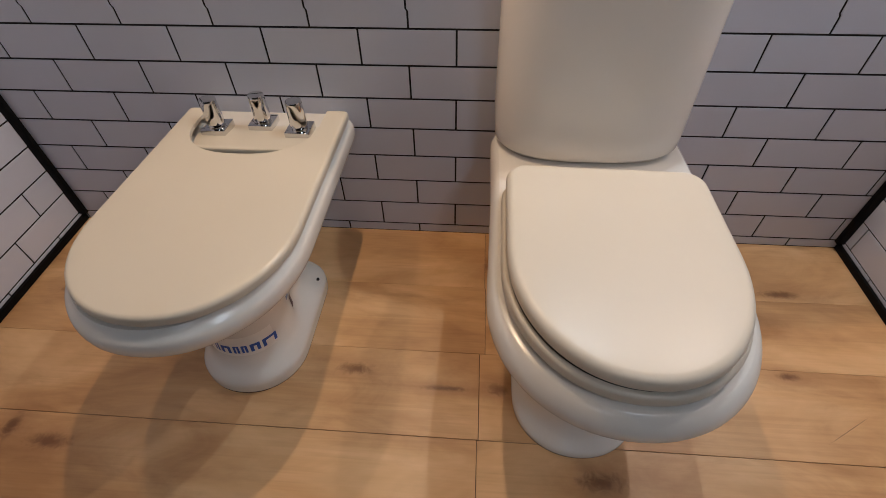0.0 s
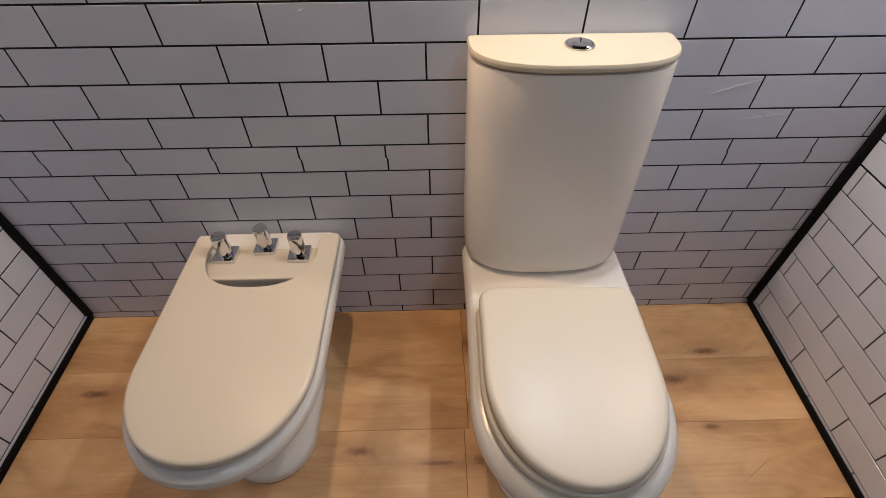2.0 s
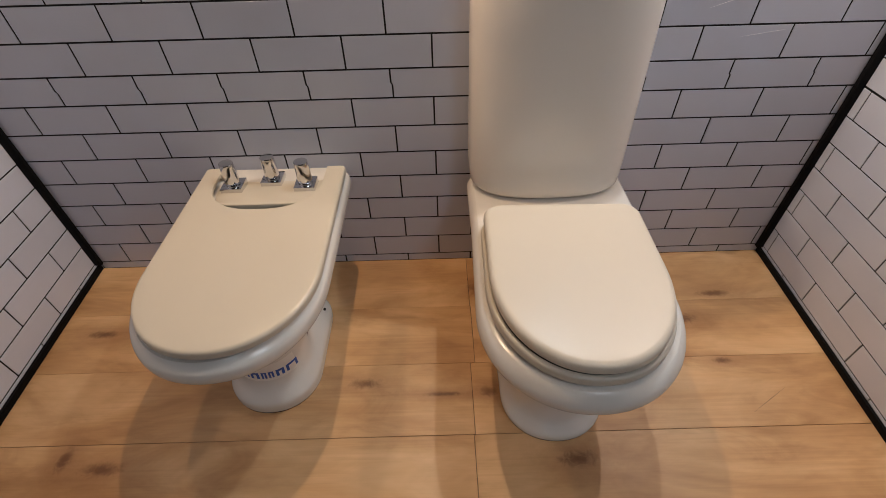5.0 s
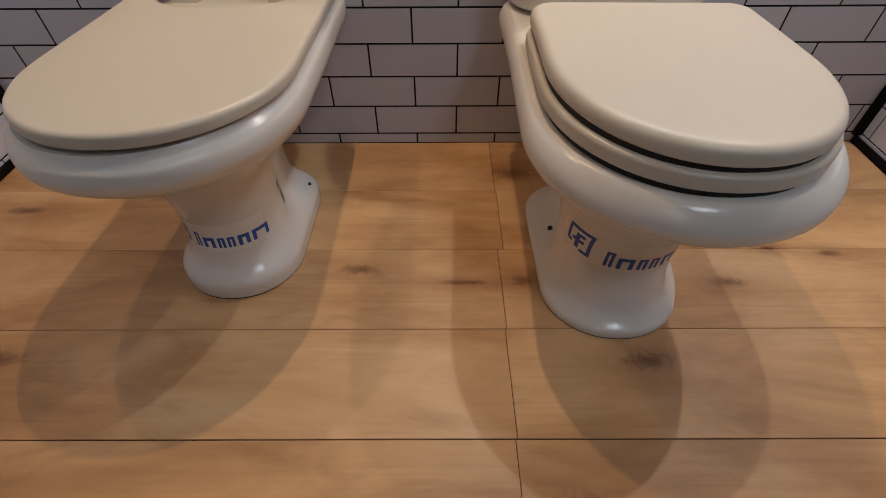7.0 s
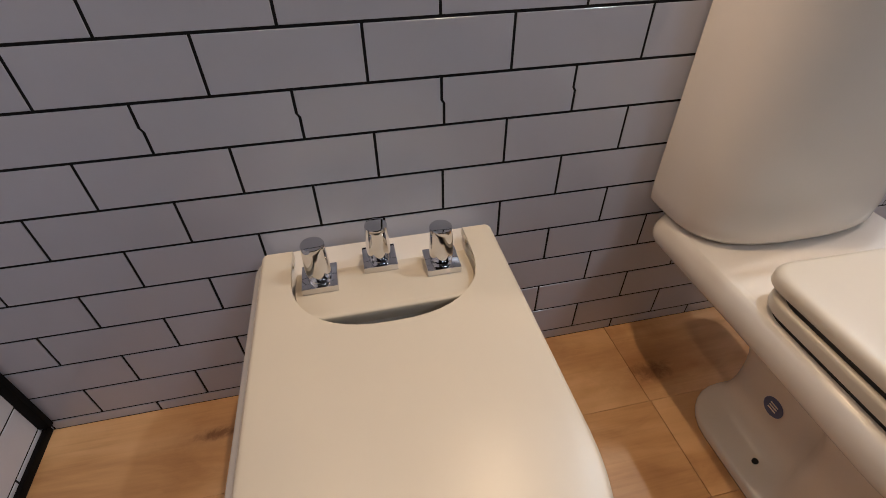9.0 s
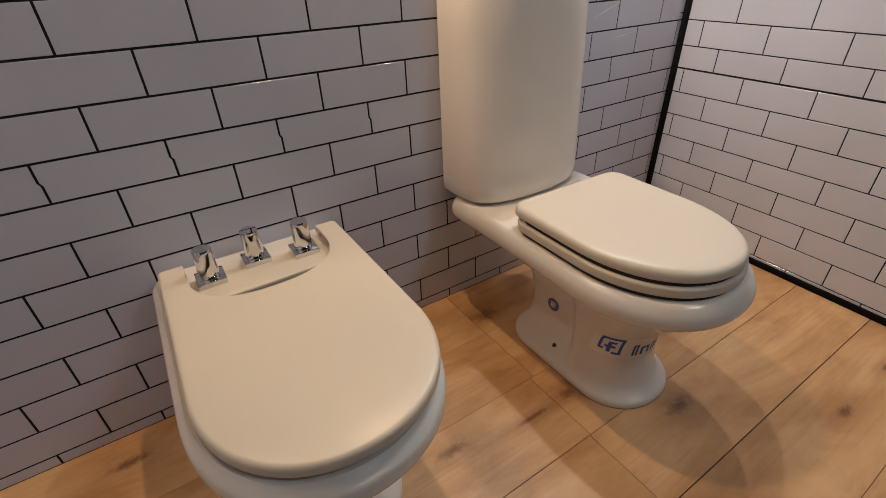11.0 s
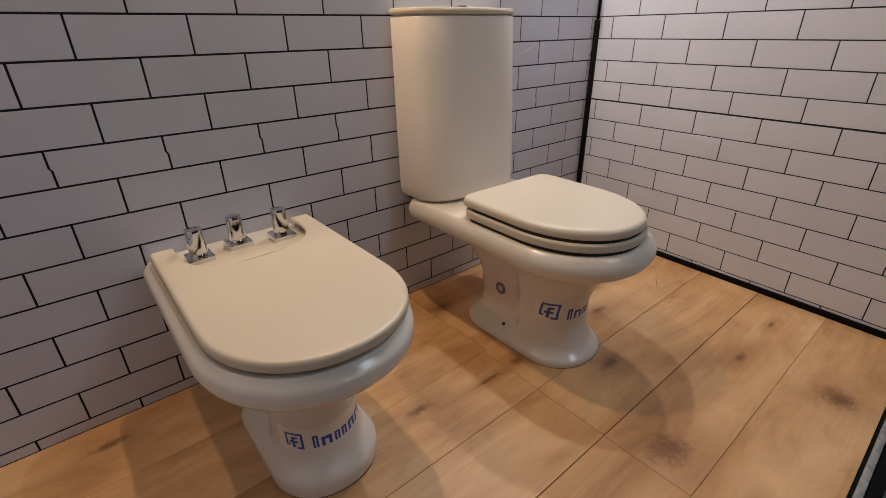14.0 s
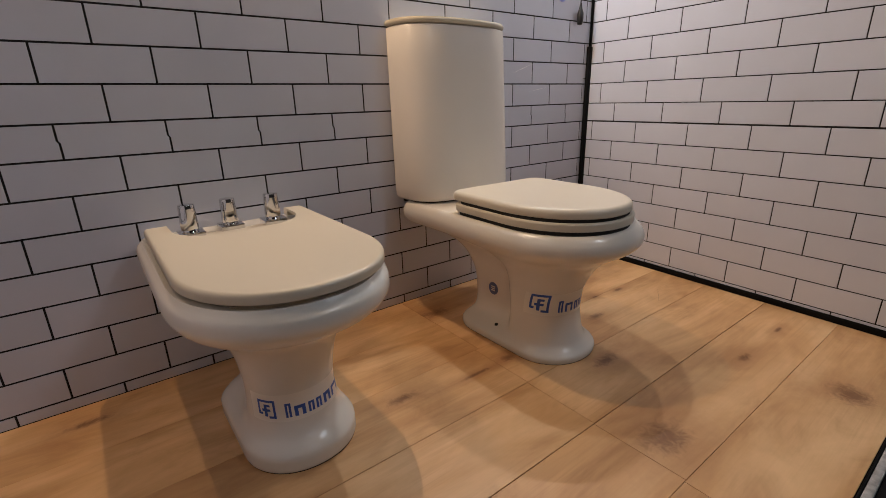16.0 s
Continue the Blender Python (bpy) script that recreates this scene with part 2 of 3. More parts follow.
# ---- the setting ----
ROW, WIDE, FIRST, JOINT_W = 0.075, 0.2, 0.0285, 0.0040
SEAM_ROW = 7                            # two panels meet in this row, which is cut a little lower
WALL_TOP = 0.6242 + 12 * 0.0755
X_LEFT, X_RIGHT = -0.900, 1.236          # corners of the room at the rear wall
LEFT_TURN, RIGHT_TURN = 2.6, -2.6        # the side walls close in towards the front
DEPTH = 1.17


def tile_mesh(u0, u1, v0, v1, jog=0.0, cut0=False, cut1=False, joint=JOINT_W):
    """A tile in its wall's plane: u along, v up, the face at w = 1 mm, edges eased. jog: the lower half is set off sideways."""
    g, e = joint / 2, 0.0006
    rows = [v0, v1] if not jog else [v0, (v0 + v1) / 2 - 0.0025, (v0 + v1) / 2 + 0.0025, v1]
    shifts = [0, 0] if not jog else [jog, jog, 0, 0]
    bm = bmesh.new()
    outline, inner = [], []
    for k, (v, s) in enumerate(zip(rows, shifts)):
        dv = g if k == 0 else (-g if k == len(rows) - 1 else 0)
        de = e if k == 0 else (-e if k == len(rows) - 1 else 0)
        a, b = u0 + g + (0 if cut0 else s), u1 - g + (0 if cut1 else s)
        outline.append(((a, v + dv), (b, v + dv)))
        inner.append(((a + e, v + dv + de), (b - e, v + dv + de)))
    def loop(pairs, w):
        ring = [p[0] for p in pairs] + [p[1] for p in reversed(pairs)]
        return [bm.verts.new((u, v, w)) for u, v in ring]
    low, mid, top = loop(outline, -0.003), loop(outline, 0.0004), loop(inner, 0.0011)
    n = len(low)
    for a, b in ((low, mid), (mid, top)):
        for i in range(n):
            bm.faces.new((a[i], a[(i + 1) % n], b[(i + 1) % n], b[i]))
    half = n // 2
    for i in range(half - 1):
        bm.faces.new((top[i], top[n - 1 - i], top[n - 2 - i], top[i + 1]))
    return bm


def row_z(k):
    return FIRST + k * ROW if k <= SEAM_ROW else 0.6242 + (k - SEAM_ROW - 1) * 0.0755


def tiled_wall(name, m, u_from, u_to, even, label, jog_row, seam_row=None, rows=20, upper=0.0, squeeze=0.0, joint=JOINT_W):
    """A wall core with grout, and its tiles in a half bond. m maps u, v, w (out of the wall) into the room."""
    core = bmesh.new()
    box(u_from, u_to, 0, WALL_TOP, -0.06, -0.0004, bm=core)
    wall = new(name, mesh_of(core, name, GROUT))
    wall.matrix_world = m
    tagged(wall, label, "wall", kind="structure")
    shared = {}
    for k in range(-1, rows):
        v0, v1 = (0.0, FIRST) if k < 0 else (row_z(k), row_z(k + 1))
        if seam_row is not None and k == seam_row:
            v0 += 0.0022
        start = (even if k % 2 == 0 else even + WIDE / 2) + (upper if k >= 8 else 0)
        n = math.floor((u_from - start) / WIDE) - 1
        while True:
            u, end = [p + (squeeze * max(0.0, -0.3 - p) if k < 8 else 0) for p in (start + n * WIDE, start + (n + 1) * WIDE)]
            n += 1
            if u >= u_to - 1e-6:
                break
            a, b = max(u, u_from), min(end, u_to)
            if b - a > 0.008:
                key = (round(a - u, 4), round(b - u, 4), round(v1 - v0, 5), k == jog_row)
                if key not in shared:
                    bm = tile_mesh(a - u, b - u, 0, v1 - v0, 0.0032 if k == jog_row else 0, a > u, b < end, joint)
                    shared[key] = mesh_of(bm, "tile", TILE)
                t = new("tile", shared[key])
                t.parent, t.location = wall, (u, v0, 0)
    return wall


def to_world(origin, along, out):
    """A wall's frame: along it, up, and out into the room."""
    a, o = Vector(along).normalized(), Vector(out).normalized()
    m = Matrix((a, (0, 0, 1), o)).transposed().to_4x4()
    m.translation = origin
    return m


REAR = to_world((0, 0, 0), (1, 0, 0), (0, -1, 0))
lt, rt = radians(LEFT_TURN), radians(RIGHT_TURN)
L_ALONG = Vector((math.sin(lt), -math.cos(lt), 0))
R_ALONG = Vector((-math.sin(rt), math.cos(rt), 0))
LEFT = to_world((X_LEFT, 0, 0), -L_ALONG, (math.cos(lt), math.sin(lt), 0))
RIGHT = to_world((X_RIGHT, 0, 0), -R_ALONG, (-math.cos(rt), -math.sin(rt), 0))


def strip(name, m, u0, u1, v0, v1, w0, w1, label, bevel=0.002):
    ob = part(name, box(u0, u1, v0, v1, w0, w1, bevel), BLACK_TRIM, None, label, 40)
    ob.matrix_world = m
    return tagged(ob, "", "trim", kind="structure")


def planks():
    base = part("floor", box(-1.0, 1.32, -1.156, 0.06, -0.10, -0.0035), JOINT)
    tagged(base, "oak laminate floor boards of a display platform", "floor", kind="structure")
    ys = [0.0, -0.200, -0.391, -0.583, -0.772, -0.963, -1.155]
    xs = [0.286, 0.288, 0.276, 0.273, 0.270, 0.264]
    GAPS = [0.0003, 0.0002, 0.0003, 0.0006, 0.0009, 0.0004, 0.0006]
    for k in range(6):
        y1, y0 = ys[k] - GAPS[k], ys[k + 1] + GAPS[k + 1]
        for x0, x1 in ((-0.93, xs[k] - 0.0005), (xs[k] + 0.0005, 1.26)):
            data = mesh_of(box(x0, x1, y0, y1, -0.0035, 0.0, 0.0007), "plank", WOOD)
            new("plank", data).parent = base
    return base


floor = planks()


def platform_edge():
    for y0, y1, z1, mat, label in ((-1.1610, -1.1565, 0.002, BLACK_TRIM, "thin black edge strip along the platform front"),
                                   (-1.1755, -1.1615, 0.001, ALUMINIUM, "scuffed pale metal edge profile of the platform front"),
                                   (-1.2000, -1.1760, -0.004, BLACK_TRIM, "black front board of the platform")):
        ob = part("trim", box(-0.95, 1.28, y0, y1, -0.10, z1, 0.0015), mat, None, label, 40)
        tagged(ob, "", "trim", kind="structure")


platform_edge()


def showroom():
    """Plain shell that closes the place round the display."""
    for name, b, mat, label, cat in (
        ("ground", (-4, 4.4, -6, 1.0, -0.16, -0.10), SHOP_FLOOR, "polished grey showroom floor", "floor"),
        ("ceiling", (-4, 4.4, -6, 1.0, 2.9, 2.96), CEILING, "dark showroom ceiling", "ceiling"),
        ("wall_north", (-4, 4.4, 0.94, 1.0, -0.10, 2.9), PLASTER, "plain grey showroom wall", "wall"),
        ("wall_south", (-4, 4.4, -6, -5.94, -0.10, 2.9), PLASTER, "plain grey showroom wall", "wall"),
        ("wall_west", (-4, -3.94, -5.94, 0.94, -0.10, 2.9), PLASTER, "plain grey showroom wall", "wall"),
        ("wall_east", (4.34, 4.4, -5.94, 0.94, -0.10, 2.9), PLASTER, "plain grey showroom wall", "wall"),
    ):
        tagged(part(name, box(*b), mat), label, cat, kind="structure")


showroom()


def ceiling_panel(x, y, colour):
    thing = tagged(new("ceiling_light"), "square %s white panel light on the dark ceiling" % ("cool" if colour == COOL else "warm"), "lamp", "ceiling panels")
    thing.location = (x, y, 2.9)
    part("frame", loft([[(s * cx, s * cy, z) for cx, cy in ((-1, -1), (1, -1), (1, 1), (-1, 1))]
                        for s, z in ((0.33, 0.0), (0.33, -0.05), (0.30, -0.05), (0.30, 0.0))], closed=True), LAMP_BODY, thing)
    part("diffuser", box(-0.298, 0.298, -0.298, 0.298, -0.03, -0.02), DIFFUSERS[colour], thing, "white glowing diffuser")


for x, y, power, colour in CEILING_PANELS:
    ceiling_panel(x, y, colour)


def spot(x, y, z):
    """A small downlight on an arm from the wall's top edge."""
    thing = tagged(new("spotlight"), "small black downlight on an arm above the tiled wall", "lamp", "downlights")
    thing.location = (x, y, z)
    part("housing", loft([[(r * math.cos(t), r * math.sin(t), h) for t in (math.tau * i / 24 for i in range(24))]
                          for r, h in ((0.030, 0.012), (0.034, 0.012), (0.034, 0.085), (0.012, 0.095), (0.012, 0.09), (0.030, 0.08))], (False, False), True), LAMP_BODY, thing, smooth=40)
    part("lens", lathe([(0.029, 0.045), (0.029, 0.05)], 24), WARM_LENS, thing, "glowing lens")
    part("arm", box(-0.006, 0.006, 0.0, -y + 0.02, 0.088, 0.10), LAMP_BODY, thing)
    part("bracket", box(-0.02, 0.02, -y + 0.004, -y + 0.05, WALL_TOP - z + 0.001, WALL_TOP - z + 0.012), LAMP_BODY, thing)


# ---- bowls ----
def lean(z, cx):
    """The toilet's rim sits a little to the right of its foot."""
    return 0.016 * smoothstep((z - 0.15) / 0.15) if cx > 0 else 0.0


def body_rings(cx, table, power=2.1, veer=0.0, heel=0.0):
    """table rows: z, half width, back, front, length of the front oval, rear share of the width, its start and end."""
    rings = []
    for z, a, back, front, long, corner, rear, start, end in table:
        c = cx + lean(z, cx)
        pts = oval(c, a, back, front, long, corner, power)
        side = veer * smoothstep((z - 0.2) / 0.1)
        low = heel * (1 - smoothstep((z - 0.02) / 0.04))
        rings.append([(x - side * max(0.0, -0.25 - y) + (low * smoothstep((y + 0.54) / 0.1) if x > c else 0), y, z) for x, y in waisted(pts, c, rear, start, end)])
    return rings


def refined(table, steps=3):
    """Rows between the given ones, on a smooth curve."""
    t = np.array(table, float)
    out = []
    for i in range(len(t) - 1):
        p0, p1, p2, p3 = t[max(i - 1, 0)], t[i], t[i + 1], t[min(i + 2, len(t) - 1)]
        for s in range(steps):
            u = s / steps
            row = 0.5 * (2 * p1 + (p2 - p0) * u + (2 * p0 - 5 * p1 + 4 * p2 - p3) * u ** 2 + (3 * p1 - p0 - 3 * p2 + p3) * u ** 3)
            out.append(np.clip(row, np.minimum(p1, p2), np.maximum(p1, p2)))
    out.append(t[-1])
    return [tuple(float(v) for v in row) for row in out]


def slab_rings(cx, a, back, front, long, corner, z0, z1, r, crown=0.0, power=2.1, levels=5, wall=0.0):
    """A lid or seat: an outline with rounded edges below and above, slightly crowned."""
    rings = []
    for i in range(levels + 1):
        t = math.pi / 2 * i / levels
        d, z = 0.22 * r * (1 - math.sin(t)), z0 + 0.22 * r * (1 - math.cos(t))
        rings.append((d, z))
    for i in range(levels + 1):
        t = math.pi / 2 * i / levels
        d, z = r * (1 - math.cos(t)), z1 - r + r * math.sin(t)
        rings.append((d, z))
    lead = [(wall, z1 - 0.006), (wall, z0)] if wall else []
    out = [[(x, y, z) for x, y in oval(cx, a - d, back - d, front + d, long - d * 0.7, max(corner - d, 0.004), power)] for d, z in lead + rings]
    if crown:
        cy = (back + front) / 2
        for f, up in ((0.9, 0.4), (0.7, 0.75), (0.45, 0.93), (0.2, 1.0)):
            out.append([(cx + (x - cx) * f, cy + (y - cy) * f, z1 + crown * up) for x, y, _ in out[2 * levels + 1 + len(lead)]])
    return out


def at_surface(rings_table, cx, s, z, lift, power=2.1):
    """A point on a pedestal at height z, s metres round from its front middle (to the right: plus), lifted off the glaze."""
    t = np.array([r for r in rings_table if r[0] < 0.34][:60])
    row = [float(np.interp(z, t[:, 0], t[:, i])) for i in range(t.shape[1])]
    _, a, back, front, long, corner, rear, start, end = row
    cx += lean(z, cx)
    pts = waisted(oval(cx, a, back, front, long, corner, power), cx, rear, start, end)
    half = 22
    ring = [Vector(p) for p in pts]
    step, i, left = (-1 if s > 0 else 1), half, abs(s)
    while True:
        a_, b_ = ring[i % len(ring)], ring[(i + step) % len(ring)]
        d = (b_ - a_).length
        if left <= d:
            p = a_.lerp(b_, left / max(d, 1e-9))
            way = (b_ - a_).normalized() * (1 if s > 0 else -1)
            out = Vector((way.y, -way.x))
            return Vector((p.x + out.x * lift, p.y + out.y * lift, z))
        left -= d
        i += step


def decal(table, cx, shape, s0, z0, tilt, lift=0.0009):
    """Flat patches wrapped on the glaze. shape: boxes u0, u1, v0, v1 in metres from the decal's start."""
    bm = bmesh.new()
    for u0, u1, v0, v1 in shape:
        n = max(2, int((u1 - u0) / 0.004) + 1)
        m = max(2, int((v1 - v0) / 0.006) + 1)
        grid = [[bm.verts.new(at_surface(table, cx, s0 + u0 + (u1 - u0) * i / (n - 1), z0 + tilt * (u0 + (u1 - u0) * i / (n - 1)) + v0 + (v1 - v0) * j / (m - 1), lift))
                 for j in range(m)] for i in range(n)]
        for i in range(n - 1):
            for j in range(m - 1):
                bm.faces.new((grid[i][j], grid[i + 1][j], grid[i + 1][j + 1], grid[i][j + 1]))
    return bm


# a square mark and six word-like bars, in plain shapes
MARK = [(0, 0.0045, 0.006, 0.036), (0, 0.036, 0.0315, 0.036), (0.0315, 0.036, 0.0, 0.036), (0.022, 0.036, 0.0, 0.0045), (0, 0.009, 0.006, 0.0105), (0.009, 0.026, 0.013, 0.018), (0.0135, 0.0195, 0.003, 0.026), (0.0135, 0.026, 0.0225, 0.027)]
BARS = [(0.0, 0.010, 0, 0.030), (0.015, 0.034, 0, 0.022), (0.039, 0.050, 0, 0.022), (0.054, 0.065, 0, 0.022), (0.070, 0.088, 0, 0.022), (0.093, 0.122, 0, 0.022)]


def arch(u0, u1, v0, v1):
    """A word-like sign as an upright, a bridge and an upright."""
    w = min(0.0066, (u1 - u0) / 2.6)
    return [(u0, u0 + w, v0, v1), (u1 - w, u1, v0, v1), (u0, u1, v1 - w, v1)]


def bidet():
    cx = -0.220
    table = refined([
        (0.000, 0.1102, -0.1635, -0.5145, 0.110, 0.08, 1.0, -0.28, -0.36),
        (0.0010, 0.1102, -0.1635, -0.5145, 0.110, 0.08, 1.0, -0.28, -0.36),
        (0.0025, 0.1113, -0.1620, -0.5160, 0.111, 0.08, 1.0, -0.28, -0.36),
        (0.010, 0.112, -0.161, -0.517, 0.111, 0.08, 1.0, -0.28, -0.36),
        (0.030, 0.112, -0.162, -0.516, 0.112, 0.08, 1.0, -0.28, -0.36),
        (0.044, 0.104, -0.168, -0.506, 0.108, 0.075, 0.95, -0.28, -0.36),
        (0.058, 0.094, -0.175, -0.492, 0.100, 0.065, 0.80, -0.28, -0.37),
        (0.080, 0.088, -0.180, -0.482, 0.096, 0.06, 0.70, -0.28, -0.38),
        (0.130, 0.085, -0.180, -0.476, 0.094, 0.06, 0.66, -0.28, -0.38),
        (0.180, 0.090, -0.170, -0.482, 0.098, 0.06, 0.70, -0.28, -0.38),
        (0.220, 0.099, -0.130, -0.493, 0.107, 0.06, 0.78, -0.26, -0.38),
        (0.255, 0.116, -0.070, -0.514, 0.126, 0.06, 0.86, -0.22, -0.38),
        (0.280, 0.141, -0.028, -0.550, 0.158, 0.05, 0.94, -0.20, -0.38),
        (0.298, 0.168, -0.012, -0.588, 0.195, 0.045, 1.0, -0.2, -0.38),
        (0.312, 0.182, -0.008, -0.611, 0.215, 0.04, 1.0, -0.2, -0.38),
        (0.330, 0.191, -0.006, -0.629, 0.228, 0.04, 1.0, -0.2, -0.38),
        (0.345, 0.192, -0.006, -0.632, 0.230, 0.04, 1.0, -0.2, -0.38),
        (0.358, 0.190, -0.008, -0.628, 0.228, 0.04, 1.0, -0.2, -0.38),
        (0.367, 0.183, -0.012, -0.618, 0.222, 0.035, 1.0, -0.2, -0.38),
        (0.3732, 0.178, -0.020, -0.612, 0.214, 0.03, 1.0, -0.2, -0.38),
    ]) + [
        (0.3690, 0.160, -0.186, -0.596, 0.200, 0.05, 1.0, -0.2, -0.38),
        (0.362, 0.146, -0.186, -0.583, 0.190, 0.06, 1.0, -0.2, -0.38),
        (0.345, 0.140, -0.186, -0.575, 0.180, 0.06, 1.0, -0.2, -0.38),
        (0.290, 0.116, -0.150, -0.530, 0.140, 0.06, 1.0, -0.2, -0.38),
        (0.250, 0.060, -0.300, -0.440, 0.080, 0.05, 1.0, -0.2, -0.38),
    ]
    thing = tagged(new("bidet"), "bone ceramic pedestal bidet with closed lid beside the toilet", "bidet")
    rings = body_rings(cx, table)
    part("bowl", loft(rings), CERAMIC, thing, "glossy bone ceramic pedestal bowl", 50)
    # thin dark rim drawn round the foot for its contact shadow
    part("foot_shade", loft([[(x, y, z) for x, y in oval(cx, 0.1118 + d, -0.1612 + d, -0.5172 - d, 0.112, 0.08)] for z, d in ((0, -0.0012), (0.0005, -0.0012), (0.0009, -0.003))]), JOINT, thing, "thin dark contact shade round the foot")
    # lid with a bay at the rear for the taps
    lid = loft(slab_rings(-0.212, 0.1795, -0.044, -0.611, 0.200, 0.011, 0.3795, 0.3975, 0.008, 0.0022, wall=0.026))
    cutter = loft([[(x, y, z) for x, y in bay_outline()] for z in (0.34, 0.43)])
    data = cut(mesh_of(lid, "lid", LID), mesh_of(cutter, "bay", LID))
    ob = new("lid", data)
    ob.parent = thing
    tagged(ob, "flat bone lacquered lid, closed")
    rings = []
    for f, inset, z, drop in ((1.0, 0.0, 0.366, 0), (1.0, 0.0, 1, 0.003), (0.997, 0.0015, 1, 0.0008), (0.985, 0.005, 1, 0)):
        ring = [(-0.2125 + (x + 0.2125) * 0.992 * f, max(y, -0.187 + inset)) for x, y in bay_outline()]
        rings.append([(x, y, min(z, 0.362 - 0.13 * y - drop)) for x, y in ring])
    part("tap_ledge", loft(rings), LID, thing, "raised bone ledge under the taps", 60)
    for x in (-0.372, -0.048):
        part("buffer", lathe([(0.005, 0.0), (0.006, 0.003), (0.005, 0.007)], 16, (x, -0.40, 0.3730)), DARK_HOLE, thing, smooth=40)
    for x, y in ((-0.307, -0.104), (-0.217, -0.074), (-0.126, -0.105)):
        tap(x, y, 0.3608 - 0.13 * y, thing)
    # print on the front of the pedestal
    film = part("sticker", decal(table, cx, [(-0.010, 0.190, -0.012, 0.044)], -0.105, 0.100, 0.0, 0.0005), STICKER, thing, "clear film sticker", 60)
    part("mark", decal(table, cx, [tuple(1.02 * v for v in b) for b in MARK], -0.096, 0.095, 0.0), BLUE, film, "blue square mark")
    for u0, u1, v0, v1 in BARS:
        part("bar", decal(table, cx, arch(1.08 * u0, 1.08 * u1, 0.95 * v0, 0.95 * v1), -0.042, 0.096, 0.0), BLUE, film, "blue printed bar")
    part("label", decal(table, cx, [(0, 0.017, 0, 0.030)], 0.165, 0.098, 0.0), RED_BROWN, thing, "small brown label")
    part("label", decal(table, cx, [(0, 0.016, 0, 0.014)], 0.150, 0.143, 0.0), GREY_BLUE, thing, "small grey label")
    part("fixing_hole", lathe([(0.0045, 0), (0.0045, 0.008)], 16, (-0.126, -0.235, 0.0395)), DARK_HOLE, thing)
    return thing


def bay_outline():
    """The opening at the back of the lid: straight sides and a smiling front edge."""
    pts = [(-0.346, -0.02), (-0.346, -0.11)]
    for i in range(1, 24):
        t = math.pi * i / 24
        c = math.cos(t)
        pts.append((-0.2125 - 0.1335 * math.copysign(abs(c) ** 0.8, c), -0.11 - 0.113 * math.sin(t) ** 0.9))
    return pts + [(-0.079, -0.11), (-0.079, -0.02)]


def cut(data, cutter):
    """The mesh less the cutter."""
    a, b = new("work", data), new("work", cutter)
    mod = a.modifiers.new("cut", "BOOLEAN")
    mod.object, mod.operation, mod.solver = b, "DIFFERENCE", "EXACT"
    graph = bpy.context.evaluated_depsgraph_get()
    made = bpy.data.meshes.new_from_object(a.evaluated_get(graph), depsgraph=graph)
    bpy.data.objects.remove(a)
    bpy.data.objects.remove(b)
    made.shade_smooth()
    made.set_sharp_from_angle(angle=radians(50))
    return made


def tap(x, y, z, parent):
    base = part("tap", box(x - 0.0255, x + 0.0255, y - 0.0265, y + 0.0245, z - 0.001, z + 0.0155, 0.001), CHROME, parent, "square chrome tap base", 30)
    part("handle", tap_handle(x, y, z + 0.0155), CHROME, base, "chrome cone-shaped handle", 35)


def tap_handle(x, y, z):
    """A polished cone on a short neck, its lower edge scalloped, its top flat."""
    n, rings = 48, []
    for k, (r, h, lobe) in enumerate(((0.0150, 0.0, 0), (0.0155, 0.0012, 0), (0.0168, 0.0030, 0.0010), (0.0173, 0.0050, 0.0016), (0.0170, 0.020, 0.0006), (0.0164, 0.035, 0),
                                      (0.0158, 0.050, 0), (0.0156, 0.0565, 0), (0.0150, 0.0578, 0), (0.0135, 0.0580, 0))):
        rings.append([(x + 1.07 * r * math.cos(t), y + 1.07 * r * math.sin(t), z + 1.02 * h + lobe * abs(math.sin(3.5 * t)) * 1.5) for t in (math.tau * i / n for i in range(n))])
    return loft(rings)


